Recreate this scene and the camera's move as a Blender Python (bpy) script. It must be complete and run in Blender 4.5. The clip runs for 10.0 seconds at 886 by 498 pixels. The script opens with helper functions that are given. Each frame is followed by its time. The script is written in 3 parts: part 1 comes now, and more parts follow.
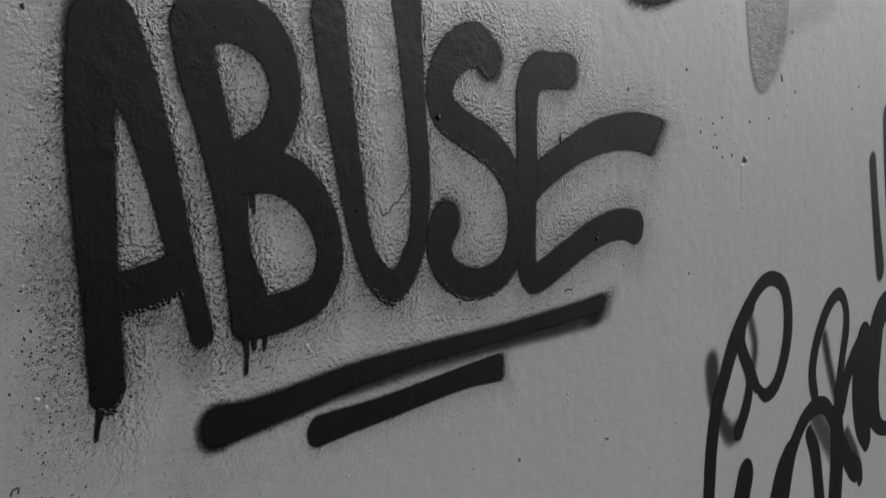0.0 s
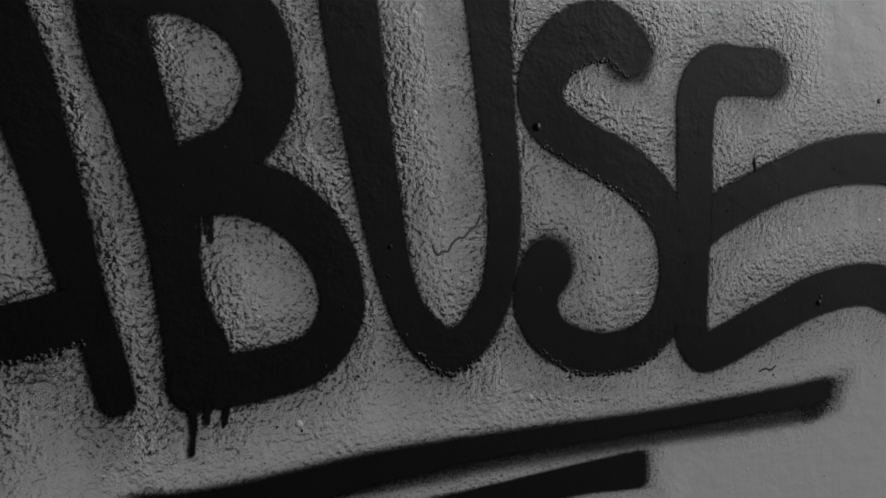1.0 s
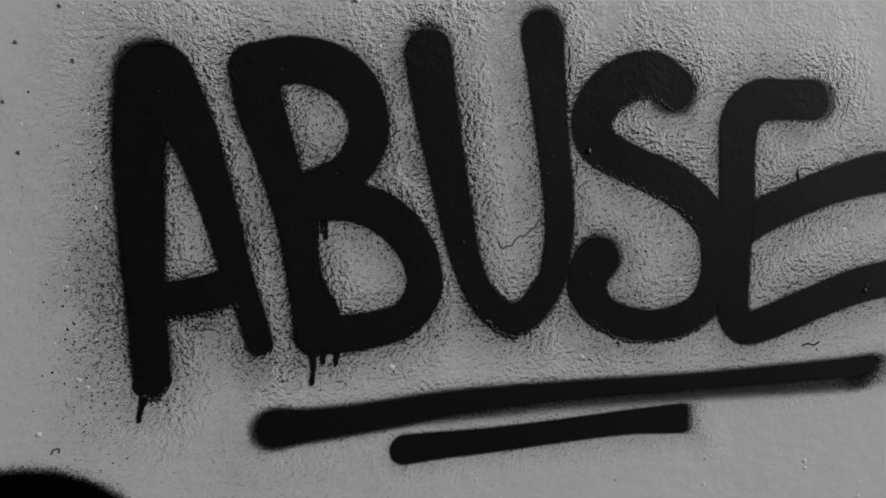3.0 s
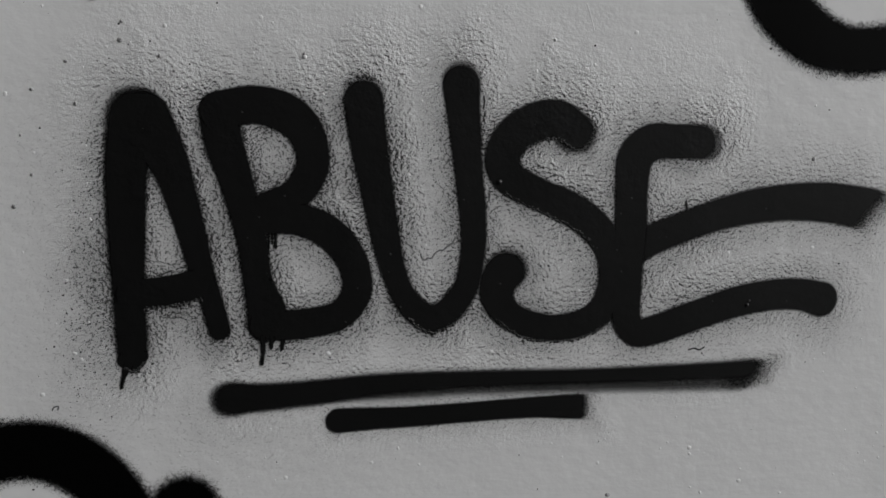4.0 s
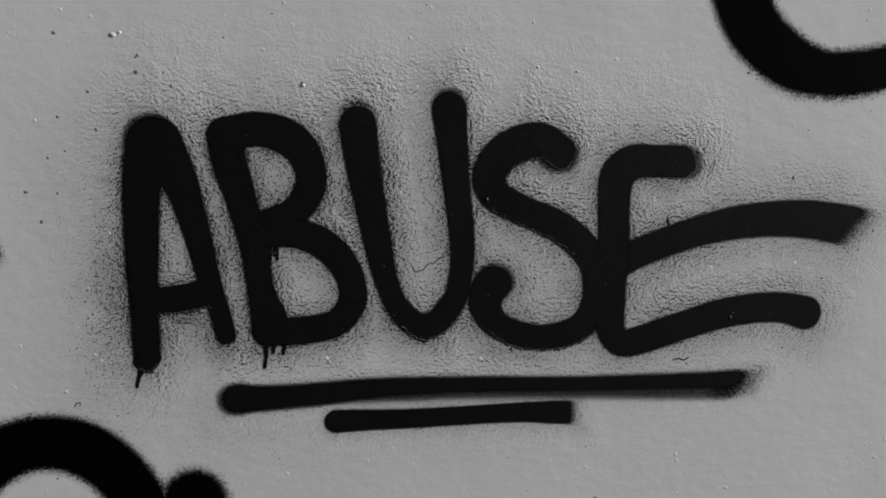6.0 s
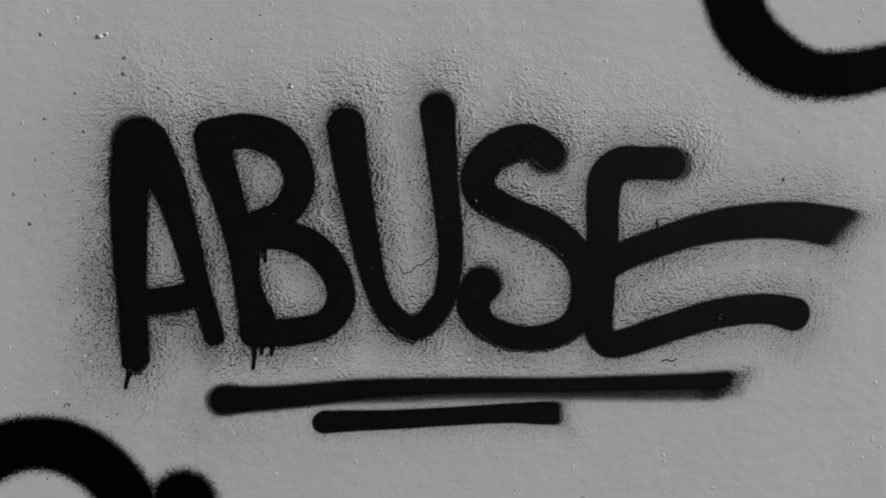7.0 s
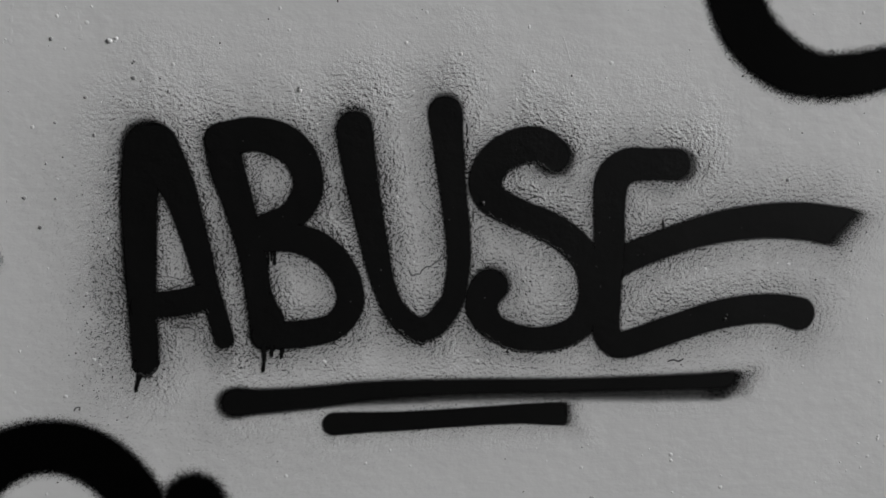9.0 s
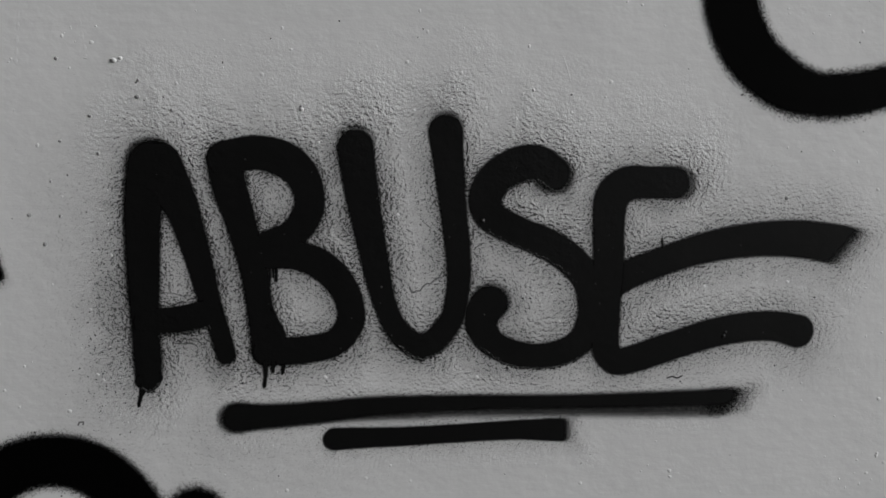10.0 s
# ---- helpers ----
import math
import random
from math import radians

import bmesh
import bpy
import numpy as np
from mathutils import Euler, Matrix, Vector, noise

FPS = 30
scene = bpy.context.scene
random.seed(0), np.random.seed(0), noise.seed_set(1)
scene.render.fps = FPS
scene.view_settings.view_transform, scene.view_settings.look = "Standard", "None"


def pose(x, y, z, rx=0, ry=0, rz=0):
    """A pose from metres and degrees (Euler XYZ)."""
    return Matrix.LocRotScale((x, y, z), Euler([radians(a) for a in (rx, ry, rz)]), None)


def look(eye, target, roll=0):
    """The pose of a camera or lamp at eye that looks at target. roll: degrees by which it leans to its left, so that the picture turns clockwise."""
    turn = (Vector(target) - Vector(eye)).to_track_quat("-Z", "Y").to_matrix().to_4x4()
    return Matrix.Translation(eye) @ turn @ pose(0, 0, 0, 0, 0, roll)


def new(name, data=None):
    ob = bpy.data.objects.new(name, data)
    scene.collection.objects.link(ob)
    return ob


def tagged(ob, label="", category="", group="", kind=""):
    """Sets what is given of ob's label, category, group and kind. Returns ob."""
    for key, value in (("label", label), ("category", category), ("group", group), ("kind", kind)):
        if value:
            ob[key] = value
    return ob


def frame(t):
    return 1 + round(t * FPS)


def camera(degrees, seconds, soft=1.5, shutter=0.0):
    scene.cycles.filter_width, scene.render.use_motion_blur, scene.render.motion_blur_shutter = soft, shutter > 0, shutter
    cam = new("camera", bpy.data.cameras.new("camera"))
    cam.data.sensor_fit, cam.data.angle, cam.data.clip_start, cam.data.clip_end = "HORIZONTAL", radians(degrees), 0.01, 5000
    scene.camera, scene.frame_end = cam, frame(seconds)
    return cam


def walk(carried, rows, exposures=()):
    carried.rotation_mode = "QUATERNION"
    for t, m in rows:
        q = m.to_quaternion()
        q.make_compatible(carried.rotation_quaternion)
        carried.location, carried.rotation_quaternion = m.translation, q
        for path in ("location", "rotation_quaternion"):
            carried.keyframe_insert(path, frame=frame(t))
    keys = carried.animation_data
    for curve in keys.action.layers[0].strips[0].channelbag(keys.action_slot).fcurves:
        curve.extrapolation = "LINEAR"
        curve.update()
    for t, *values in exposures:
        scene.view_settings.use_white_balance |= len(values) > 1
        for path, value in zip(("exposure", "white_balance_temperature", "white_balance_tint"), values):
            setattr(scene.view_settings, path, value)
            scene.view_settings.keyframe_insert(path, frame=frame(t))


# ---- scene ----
# ---- camera ----
cam = camera(39.05, 10.0, soft=1.5)
PATH = (
    (0, (-0.7315, -0.5601, 1.4584), (0.0303, 0.0000, 1.3493), -0.75),
    (0.2, (-0.6378, -0.5851, 1.4537), (0.0749, 0.0000, 1.3635), 0.47),
    (0.3, (-0.5917, -0.5944, 1.4531), (0.0938, 0.0000, 1.3714), 0.80),
    (0.5, (-0.5160, -0.5980, 1.4414), (0.0766, 0.0000, 1.3538), 1.20),
    (0.7, (-0.4694, -0.5872, 1.4399), (0.0349, 0.0000, 1.3628), 0.94),
    (1, (-0.4116, -0.5478, 1.4287), (-0.0375, 0.0000, 1.3833), -0.14),
    (1.2, (-0.3871, -0.5326, 1.4346), (-0.0733, 0.0000, 1.4068), -0.62),
    (1.5, (-0.3586, -0.5379, 1.4459), (-0.0885, 0.0000, 1.4232), -0.93),
    (1.8, (-0.3305, -0.5812, 1.4717), (-0.0958, 0.0000, 1.4248), -0.14),
    (2, (-0.3124, -0.6285, 1.4721), (-0.0873, 0.0000, 1.4188), 0.29),
    (2.2, (-0.3003, -0.6805, 1.4422), (-0.0861, 0.0000, 1.4120), 0.26),
    (3.3, (-0.3701, -0.8997, 1.4932), (-0.0793, 0.0000, 1.3785), -0.70),
    (3.5, (-0.3420, -0.9519, 1.5031), (-0.0562, -0.0000, 1.3869), -0.82),
    (3.7, (-0.3102, -1.0007, 1.5103), (-0.0387, 0.0000, 1.3968), -0.32),
    (4, (-0.2607, -1.0625, 1.5186), (-0.0240, 0.0000, 1.3900), 0.95),
    (4.2, (-0.2366, -1.0973, 1.5270), (0.0029, 0.0000, 1.3753), 1.40),
    (4.5, (-0.2209, -1.1277, 1.5331), (0.0470, 0.0000, 1.3655), 0.89),
    (4.7, (-0.2288, -1.1374, 1.5260), (0.0609, 0.0000, 1.3546), 0.50),
    (5, (-0.2409, -1.1471, 1.5071), (0.0687, 0.0000, 1.3547), -0.56),
    (5.2, (-0.2275, -1.1509, 1.5037), (0.0355, 0.0000, 1.3602), -0.79),
    (5.5, (-0.1953, -1.1584, 1.5008), (-0.0127, 0.0000, 1.3835), 0.20),
    (5.7, (-0.1756, -1.1653, 1.4866), (-0.0292, 0.0000, 1.4019), 0.41),
    (6.8, (-0.1417, -1.1675, 1.5189), (-0.0043, 0.0000, 1.4039), 0.48),
    (7, (-0.1396, -1.1657, 1.5230), (-0.0040, 0.0000, 1.4039), 0.54),
    (7.2, (-0.1382, -1.1646, 1.5255), (-0.0040, 0.0000, 1.4040), 0.51),
    (7.5, (-0.1382, -1.1661, 1.5282), (-0.0046, 0.0000, 1.4051), 0.44),
    (8, (-0.1413, -1.1731, 1.5304), (-0.0067, 0.0000, 1.4087), 0.47),
    (8.2, (-0.1422, -1.1756, 1.5309), (-0.0063, 0.0000, 1.4059), 0.45),
    (8.5, (-0.1435, -1.1775, 1.5295), (-0.0062, 0.0000, 1.4010), 0.37),
    (9, (-0.1602, -1.1715, 1.5103), (-0.0118, 0.0000, 1.4056), 0.23),
    (9.2, (-0.1592, -1.1784, 1.5207), (-0.0067, 0.0000, 1.4196), 1.28),
    (9.5, (-0.1550, -1.1774, 1.5385), (-0.0150, 0.0000, 1.4258), 0.99),
    (9.7, (-0.1518, -1.1793, 1.5382), (-0.0101, 0.0000, 1.4216), 0.73),
    (10, (-0.1474, -1.1816, 1.5279), (-0.0121, 0.0000, 1.4221), 0.35),
)
EXPOSURES = ((0.0, -0.55), (0.5, -0.72), (1.0, -0.85), (1.5, -0.62), (2.0, -0.33), (2.2, -0.27), (3.3, -0.03), (4.0, 0.04), (10.0, 0.03))
walk(cam, [(t, look(eye, target, roll)) for t, eye, target, roll in PATH], EXPOSURES)

# ---- light: bright overcast sky, the sun veiled, high to one side of the wall ----
SUN_DIR = Vector((0.80, -0.42, 0.38)).normalized()
world = bpy.data.worlds.new("sky")
scene.world = world
world.use_nodes = True
wn, wl = world.node_tree.nodes, world.node_tree.links
sky = wn.new("ShaderNodeTexSky")
sky.sky_type = "NISHITA"
sky.sun_disc = False
sky.sun_elevation = math.asin(SUN_DIR.z)
sky.sun_rotation = math.atan2(SUN_DIR.x, SUN_DIR.y)
sky.dust_density = 4.0
grey_sky = wn.new("ShaderNodeRGBToBW")
wl.new(sky.outputs[0], grey_sky.inputs[0])
wl.new(grey_sky.outputs[0], wn["Background"].inputs["Color"])
wn["Background"].inputs["Strength"].default_value = 0.055

sun_data = bpy.data.lights.new("sun", "SUN")
sun_data.energy = 2.2
sun_data.angle = radians(22)
sun = new("sun", sun_data)
sun.matrix_world = look(SUN_DIR * 20, (0, 0, 0))


# ---- materials ----
def material(name):
    m = bpy.data.materials.new(name)
    m.use_nodes = True
    return m, m.node_tree.nodes, m.node_tree.links


def math_node(nodes, links, op, a, b=None, c=None, clamp=False):
    n = nodes.new("ShaderNodeMath")
    n.operation = op
    n.use_clamp = clamp
    for i, v in enumerate((a, b, c)):
        if v is None:
            continue
        if isinstance(v, (int, float)):
            n.inputs[i].default_value = v
        else:
            links.new(v, n.inputs[i])
    return n.outputs[0]


def noise_node(nodes, links, vector, scale, detail=3.0, rough=0.55, stretch=None):
    if stretch:
        mp = nodes.new("ShaderNodeMapping")
        mp.inputs["Scale"].default_value = stretch
        links.new(vector, mp.inputs["Vector"])
        vector = mp.outputs[0]
    n = nodes.new("ShaderNodeTexNoise")
    n.inputs["Scale"].default_value = scale
    n.inputs["Detail"].default_value = detail
    n.inputs["Roughness"].default_value = rough
    links.new(vector, n.inputs["Vector"])
    return n.outputs["Fac"]


def attribute(nodes, name):
    n = nodes.new("ShaderNodeAttribute")
    n.attribute_name = name
    return n.outputs["Fac"]


def ramp(nodes, links, value, lo, hi, a=0.0, b=1.0):
    n = nodes.new("ShaderNodeMapRange")
    n.interpolation_type = "SMOOTHSTEP"
    for i, v in enumerate((lo, hi, a, b)):
        n.inputs[i + 1].default_value = v
    links.new(value, n.inputs[0])
    return n.outputs[0]


def plaster_lumps(nodes, links, at):
    """The lumps of the trowelled plaster, some 3 mm across, with finer crumbs between."""
    lumps = noise_node(nodes, links, at, 290, 3, 0.62, (1.0, 1.0, 1.15))
    broad = noise_node(nodes, links, at, 120, 1, 0.5)
    return math_node(nodes, links, "MULTIPLY_ADD", broad, 0.5, lumps)


def plaster_bump(nodes, links, gain=1.0):
    """The grain of the plaster, shared by the wall and the paint that lies on it."""
    at = nodes.new("ShaderNodeNewGeometry").outputs["Position"]
    grain = noise_node(nodes, links, at, 430, 2, 0.5)
    swell = noise_node(nodes, links, at, 60, 3, 0.5, (0.8, 1.0, 1.1))
    brushed = noise_node(nodes, links, at, 260, 2, 0.5, (0.07, 1.0, 1.0))
    rough = attribute(nodes, "rough")
    total = math_node(nodes, links, "MULTIPLY", plaster_lumps(nodes, links, at), math_node(nodes, links, "MULTIPLY_ADD", rough, 1.3, 0.02))
    total = math_node(nodes, links, "MULTIPLY_ADD", swell, 0.55, total)
    total = math_node(nodes, links, "MULTIPLY_ADD", brushed, 0.045, total)
    bump = nodes.new("ShaderNodeBump")
    bump.inputs["Strength"].default_value = 1.0
    bump.inputs["Distance"].default_value = 0.0013 * gain
    links.new(total, bump.inputs["Height"])
    return bump.outputs[0], grain, at


def shifted(nodes, links, at, way, metres):
    n = nodes.new("ShaderNodeVectorMath")
    n.operation = "MULTIPLY_ADD"
    links.new(way, n.inputs[0])
    n.inputs[1].default_value = (metres, metres, metres)
    links.new(at, n.inputs[2])
    return n.outputs[0]


def wall_material():
    m, n, l = material("painted_plaster")
    p = n["Principled BSDF"]
    normal, grain, at = plaster_bump(n, l)
    blotch = noise_node(n, l, at, 6, 4, 0.6)
    stain = noise_node(n, l, at, 28, 3, 0.6, (1.0, 1.0, 0.45))
    tone = math_node(n, l, "MULTIPLY_ADD", blotch, 0.07, 0.63)
    tone = math_node(n, l, "MULTIPLY_ADD", stain, 0.04, tone)
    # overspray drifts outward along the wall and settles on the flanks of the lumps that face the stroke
    # the attribute also carries light falloff towards the left, painted into the colour
    mist_and_falloff = attribute(n, "mist_and_falloff")
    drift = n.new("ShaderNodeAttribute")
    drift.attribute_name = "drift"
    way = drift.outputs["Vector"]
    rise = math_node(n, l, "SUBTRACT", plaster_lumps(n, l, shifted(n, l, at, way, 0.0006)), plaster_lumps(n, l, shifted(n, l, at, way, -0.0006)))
    level = math_node(n, l, "MULTIPLY_ADD", mist_and_falloff, -0.15, 0.12)
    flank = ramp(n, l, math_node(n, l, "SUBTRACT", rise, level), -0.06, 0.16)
    flank = math_node(n, l, "MULTIPLY", flank, ramp(n, l, mist_and_falloff, 0.02, 0.28))
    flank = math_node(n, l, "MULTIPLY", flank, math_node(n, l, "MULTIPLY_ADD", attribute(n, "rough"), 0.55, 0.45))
    # single droplets
    drops = ramp(n, l, math_node(n, l, "MULTIPLY_ADD", mist_and_falloff, 0.10, noise_node(n, l, at, 430, 2, 0.6)), 0.60, 0.74)
    drops = math_node(n, l, "MULTIPLY", drops, ramp(n, l, mist_and_falloff, 0.05, 0.5))
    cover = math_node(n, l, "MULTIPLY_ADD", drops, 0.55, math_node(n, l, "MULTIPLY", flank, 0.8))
    cover = math_node(n, l, "MULTIPLY_ADD", mist_and_falloff, 0.56, cover, clamp=True)
    # a few specks of dirt all over
    dirt = ramp(n, l, noise_node(n, l, at, 95, 1, 0.4), 0.80, 0.84)
    cover = math_node(n, l, "MAXIMUM", cover, math_node(n, l, "MULTIPLY", dirt, 0.6), clamp=True)
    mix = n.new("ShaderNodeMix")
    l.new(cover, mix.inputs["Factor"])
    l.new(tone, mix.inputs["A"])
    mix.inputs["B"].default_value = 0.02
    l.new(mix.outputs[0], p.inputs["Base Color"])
    p.inputs["Roughness"].default_value = 0.45
    p.inputs["Specular IOR Level"].default_value = 0.5
    l.new(normal, p.inputs["Normal"])
    return m


def spray_material(name, base, roughness, specular, bump=0.2, rag_gain=0.8):
    """Sprayed paint: solid inside, breaking up into droplets where the coat thins out."""
    m, n, l = material(name)
    p = n["Principled BSDF"]
    normal, grain, at = plaster_bump(n, l, bump)
    drops = noise_node(n, l, at, 900 if rag_gain < 1 else 1250, 1, 0.6)
    lump = math_node(n, l, "MULTIPLY_ADD", grain, -0.35, math_node(n, l, "MULTIPLY_ADD", drops, 0.65, 0.35))
    coat = attribute(n, "coat")
    wear = noise_node(n, l, at, 30, 3, 0.6)
    p.inputs["Roughness"].default_value = roughness
    l.new(math_node(n, l, "MULTIPLY_ADD", wear, base * 0.8, base * 0.6), p.inputs["Base Color"])
    p.inputs["Specular IOR Level"].default_value = specular
    l.new(normal, p.inputs["Normal"])
    # ragged only where the coat thins out, never in its solid middle
    loose = math_node(n, l, "MULTIPLY", ramp(n, l, coat, 0.0, 0.25), math_node(n, l, "SUBTRACT", 1.0, math_node(n, l, "MULTIPLY", coat, coat)))
    rag = math_node(n, l, "MULTIPLY_ADD", math_node(n, l, "MULTIPLY", math_node(n, l, "SUBTRACT", lump, 0.5), loose), rag_gain, coat)
    l.new(ramp(n, l, rag, 0.10, 0.88) if rag_gain < 1 else ramp(n, l, rag, 0.30, 0.86), p.inputs["Alpha"])
    return m


def plain_material(name, base, roughness, spread=0.2, scale=40.0, bump=0.0005):
    m, n, l = material(name)
    p = n["Principled BSDF"]
    at = n.new("ShaderNodeNewGeometry").outputs["Position"]
    a = noise_node(n, l, at, scale, 4, 0.6)
    b = noise_node(n, l, at, scale * 7, 3, 0.6)
    v = math_node(n, l, "MULTIPLY_ADD", a, base * spread * 2, base * (1 - spread))
    l.new(math_node(n, l, "MULTIPLY_ADD", b, base * spread, v), p.inputs["Base Color"])
    p.inputs["Roughness"].default_value = roughness
    bn = n.new("ShaderNodeBump")
    bn.inputs["Distance"].default_value = bump
    l.new(b, bn.inputs["Height"])
    l.new(bn.outputs[0], p.inputs["Normal"])
    return m


PLASTER = wall_material()
MATT_BLACK = spray_material("matt_black_spray", 0.003, 0.5, 0.16, 0.2)
DUSTY_BLACK = spray_material("dusty_black_spray", 0.003, 0.5, 0.15, 0.1, 3.0)
DEEP_BLACK = spray_material("glossy_black_spray", 0.001, 0.4, 0.05, 0.2, 2.6)
THIN_GLOSS = spray_material("thin_glossy_spray", 0.03, 0.32, 0.5, 0.9, 0.98)
MARKER_BLACK = spray_material("satin_black_spray", 0.003, 0.45, 0.16)
CLOT = plain_material("clotted_paint", 0.012, 0.5)
CLOT_GLOSS = plain_material("thick_paint", 0.006, 0.42)
SEAM = plain_material("dirty_seam", 0.13, 0.8)
DULL = plain_material("dark_plaster", 0.28, 0.7, 0.5, 500.0)
CRACK = plain_material("hairline_crack", 0.12, 0.8)
FAR_PLASTER = plain_material("dark_render", 0.10, 0.85, 0.25, 4.0, 0.002)
EARTH = plain_material("weathered_asphalt", 0.055, 0.9, 0.3, 3.0, 0.004)

# ---- the wall's face: one lattice, whose relief the paint follows ----
STEP = 0.0016
X0, X1, Z0, Z1 = -0.52, 1.26, 0.82, 1.74
NX, NZ = int((X1 - X0) / STEP) + 1, int((Z1 - Z0) / STEP) + 1
GX, GZ = X0 + STEP * np.arange(NX), Z0 + STEP * np.arange(NZ)
rng = np.random.default_rng(7)


def value_noise(size_x, size_z):
    """Smooth noise of -1 to 1 on the lattice, with humps of about that size in metres."""
    cx, cz = int((X1 - X0) / size_x) + 4, int((Z1 - Z0) / size_z) + 4
    table = rng.uniform(-1, 1, (cz, cx))
    u, v = (GX - X0) / size_x, (GZ - Z0) / size_z
    iu, iv = u.astype(int), v.astype(int)
    fu, fv = u - iu, v - iv
    fu, fv = fu * fu * (3 - 2 * fu), (fv * fv * (3 - 2 * fv))[:, None]
    a = table[np.ix_(iv, iu)] * (1 - fu) + table[np.ix_(iv, iu + 1)] * fu
    b = table[np.ix_(iv + 1, iu)] * (1 - fu) + table[np.ix_(iv + 1, iu + 1)] * fu
    return a * (1 - fv) + b * fv


def curve_samples(points, per=6):
    """A Catmull-Rom run through points of x, z and radius in millimetres, in metres."""
    p = np.array(points, float) / 1000
    p = np.vstack([2 * p[0] - p[1], p, 2 * p[-1] - p[-2]])
    out = []
    for i in range(1, len(p) - 2):
        span = math.hypot(p[i + 1][0] - p[i][0], p[i + 1][1] - p[i][1])
        s = np.linspace(0, 1, max(per, int(span / 0.003)), endpoint=False)[:, None]
        a, b, c, d = p[i - 1], p[i], p[i + 1], p[i + 2]
        out.append(0.5 * (2 * b + (c - a) * s + (2 * a - 5 * b + 4 * c - d) * s**2 + (3 * b - a - 3 * c + d) * s**3))
    out.append(p[-2:-1])
    out = np.vstack(out)
    out[:, 2] = np.maximum(out[:, 2], 0.0008)
    return out


def field(samples, reach):
    """The part of the lattice near a run, and there the distance from the run's outline."""
    lo, hi = samples.min(0), samples.max(0)
    pad = samples[:, 2].max() + reach
    i0, i1 = max(int((lo[0] - pad - X0) / STEP), 0), min(int((hi[0] + pad - X0) / STEP) + 2, NX)
    j0, j1 = max(int((lo[1] - pad - Z0) / STEP), 0), min(int((hi[1] + pad - Z0) / STEP) + 2, NZ)
    gx, gz = GX[i0:i1][None, :], GZ[j0:j1][:, None]
    best = np.full((max(j1 - j0, 0), max(i1 - i0, 0)), 9.0)
    for x, z, r in samples:
        np.minimum(best, np.sqrt((gx - x) ** 2 + (gz - z) ** 2) - r, out=best)
    return i0, i1, j0, j1, best


# distance from the letters, from the underlines, and from the paint that lies on coarse grain
HALO, LINE_HALO, COARSE = np.full((NZ, NX), 1.0), np.full((NZ, NX), 1.0), np.full((NZ, NX), 1.0)
FILMS, SOLID = [], {}


def spray(name, paint, points, parent, soft=2.0, density=1.0, halo=1, label="", cut=None):
    """Plans one pull of the spray can: laid on the wall once the relief is known."""
    samples = curve_samples(points)
    i0, i1, j0, j1, gap = field(samples, 0.24 if halo else 0.03)
    thin = 1.0
    if cut:
        # the can was turned off here: x, z, the way onward, and how far the paint thins out, in millimetres
        past = ((GX[i0:i1][None, :] - cut[0] / 1000) * cut[2] + (GZ[j0:j1][:, None] - cut[1] / 1000) * cut[3])
        thin = np.clip(0.5 - past * 1000 / (2 * cut[4]), 0, 1)
        thin = thin * thin * (3 - 2 * thin)
        gap = np.maximum(gap, past - cut[4] / 1000)
    if halo:
        near = (HALO, LINE_HALO, COARSE)[halo - 1][j0:j1, i0:i1]
        np.minimum(near, gap, out=near)
    s = soft / 1000
    coat = np.clip(0.5 - gap / (2 * s), 0, 1)
    coat = coat * coat * (3 - 2 * coat) * density * thin
    # a later full pull leaves no second film where the same paint is already solid; thin coats lie beneath
    solid = SOLID.setdefault(paint.name.replace("dusty", "matt"), np.full((NZ, NX), 1.0))[j0:j1, i0:i1]
    bare = (solid[:-1, :-1] > -0.0035) | (density < 0.99) if coat.size else solid
    FILMS.append((name, paint, (i0, i1, j0, j1), coat, bare.copy(), parent, density < 0.99, label))
    if density > 0.99:
        np.minimum(solid, gap if cut is None else np.where(thin > 0.97, gap, 1.0), out=solid)


def thing(name, label, category, group, at):
    ob = new(name)
    ob.empty_display_size = 0.05
    ob.location = at
    return tagged(ob, label, category, group)


# ---- the lettering ----
WORD = "letters of the sprayed word"
letter_a = thing("graffiti_letter", "black sprayed capital A with a paint run at its foot", "graffiti", WORD, (-0.27, 0, 1.27))
spray("stroke", MATT_BLACK, [(-282.2, 1500.1, 24.1), (-289.8, 1474.8, 19.1), (-292.8, 1454.2, 17.2), (-292.8, 1428.2, 16.2), (-292.3, 1375.9, 14.3), (-291.4, 1344.3, 13.3), (-290.3, 1323.1, 13.3), (-289.6, 1307.2, 12.6), (-289.2, 1300.2, 10.3)], letter_a, soft=4.2)
spray("stroke", MATT_BLACK, [(-278.2, 1499.6, 22.6), (-264.9, 1477.4, 18.5), (-255.6, 1458.3, 15.4), (-246.4, 1428, 13.1), (-239.1, 1401.8, 11.9), (-232.8, 1375.3, 10.6), (-222.9, 1343.4, 9.6), (-217.5, 1323.1, 9.6)], letter_a, soft=3.2)
spray("dusty_edge", MATT_BLACK, [(-285.2, 1503.7, 25.1), (-296.1, 1464.5, 16.1), (-298.6, 1417.8, 13.2), (-297.9, 1376, 11.2)], letter_a, soft=5.0, density=0.55, halo=0)
spray("stroke", MATT_BLACK, [(-290.2, 1354.3, 12.6), (-259.4, 1357.1, 12.7), (-233.5, 1362.7, 12.7)], letter_a, soft=1.4)
spray("stroke", MATT_BLACK, [(-295.9, 1298.7, 6.4), (-288.2, 1295.4, 6.4), (-281.4, 1301.7, 5)], letter_a, soft=1.4)
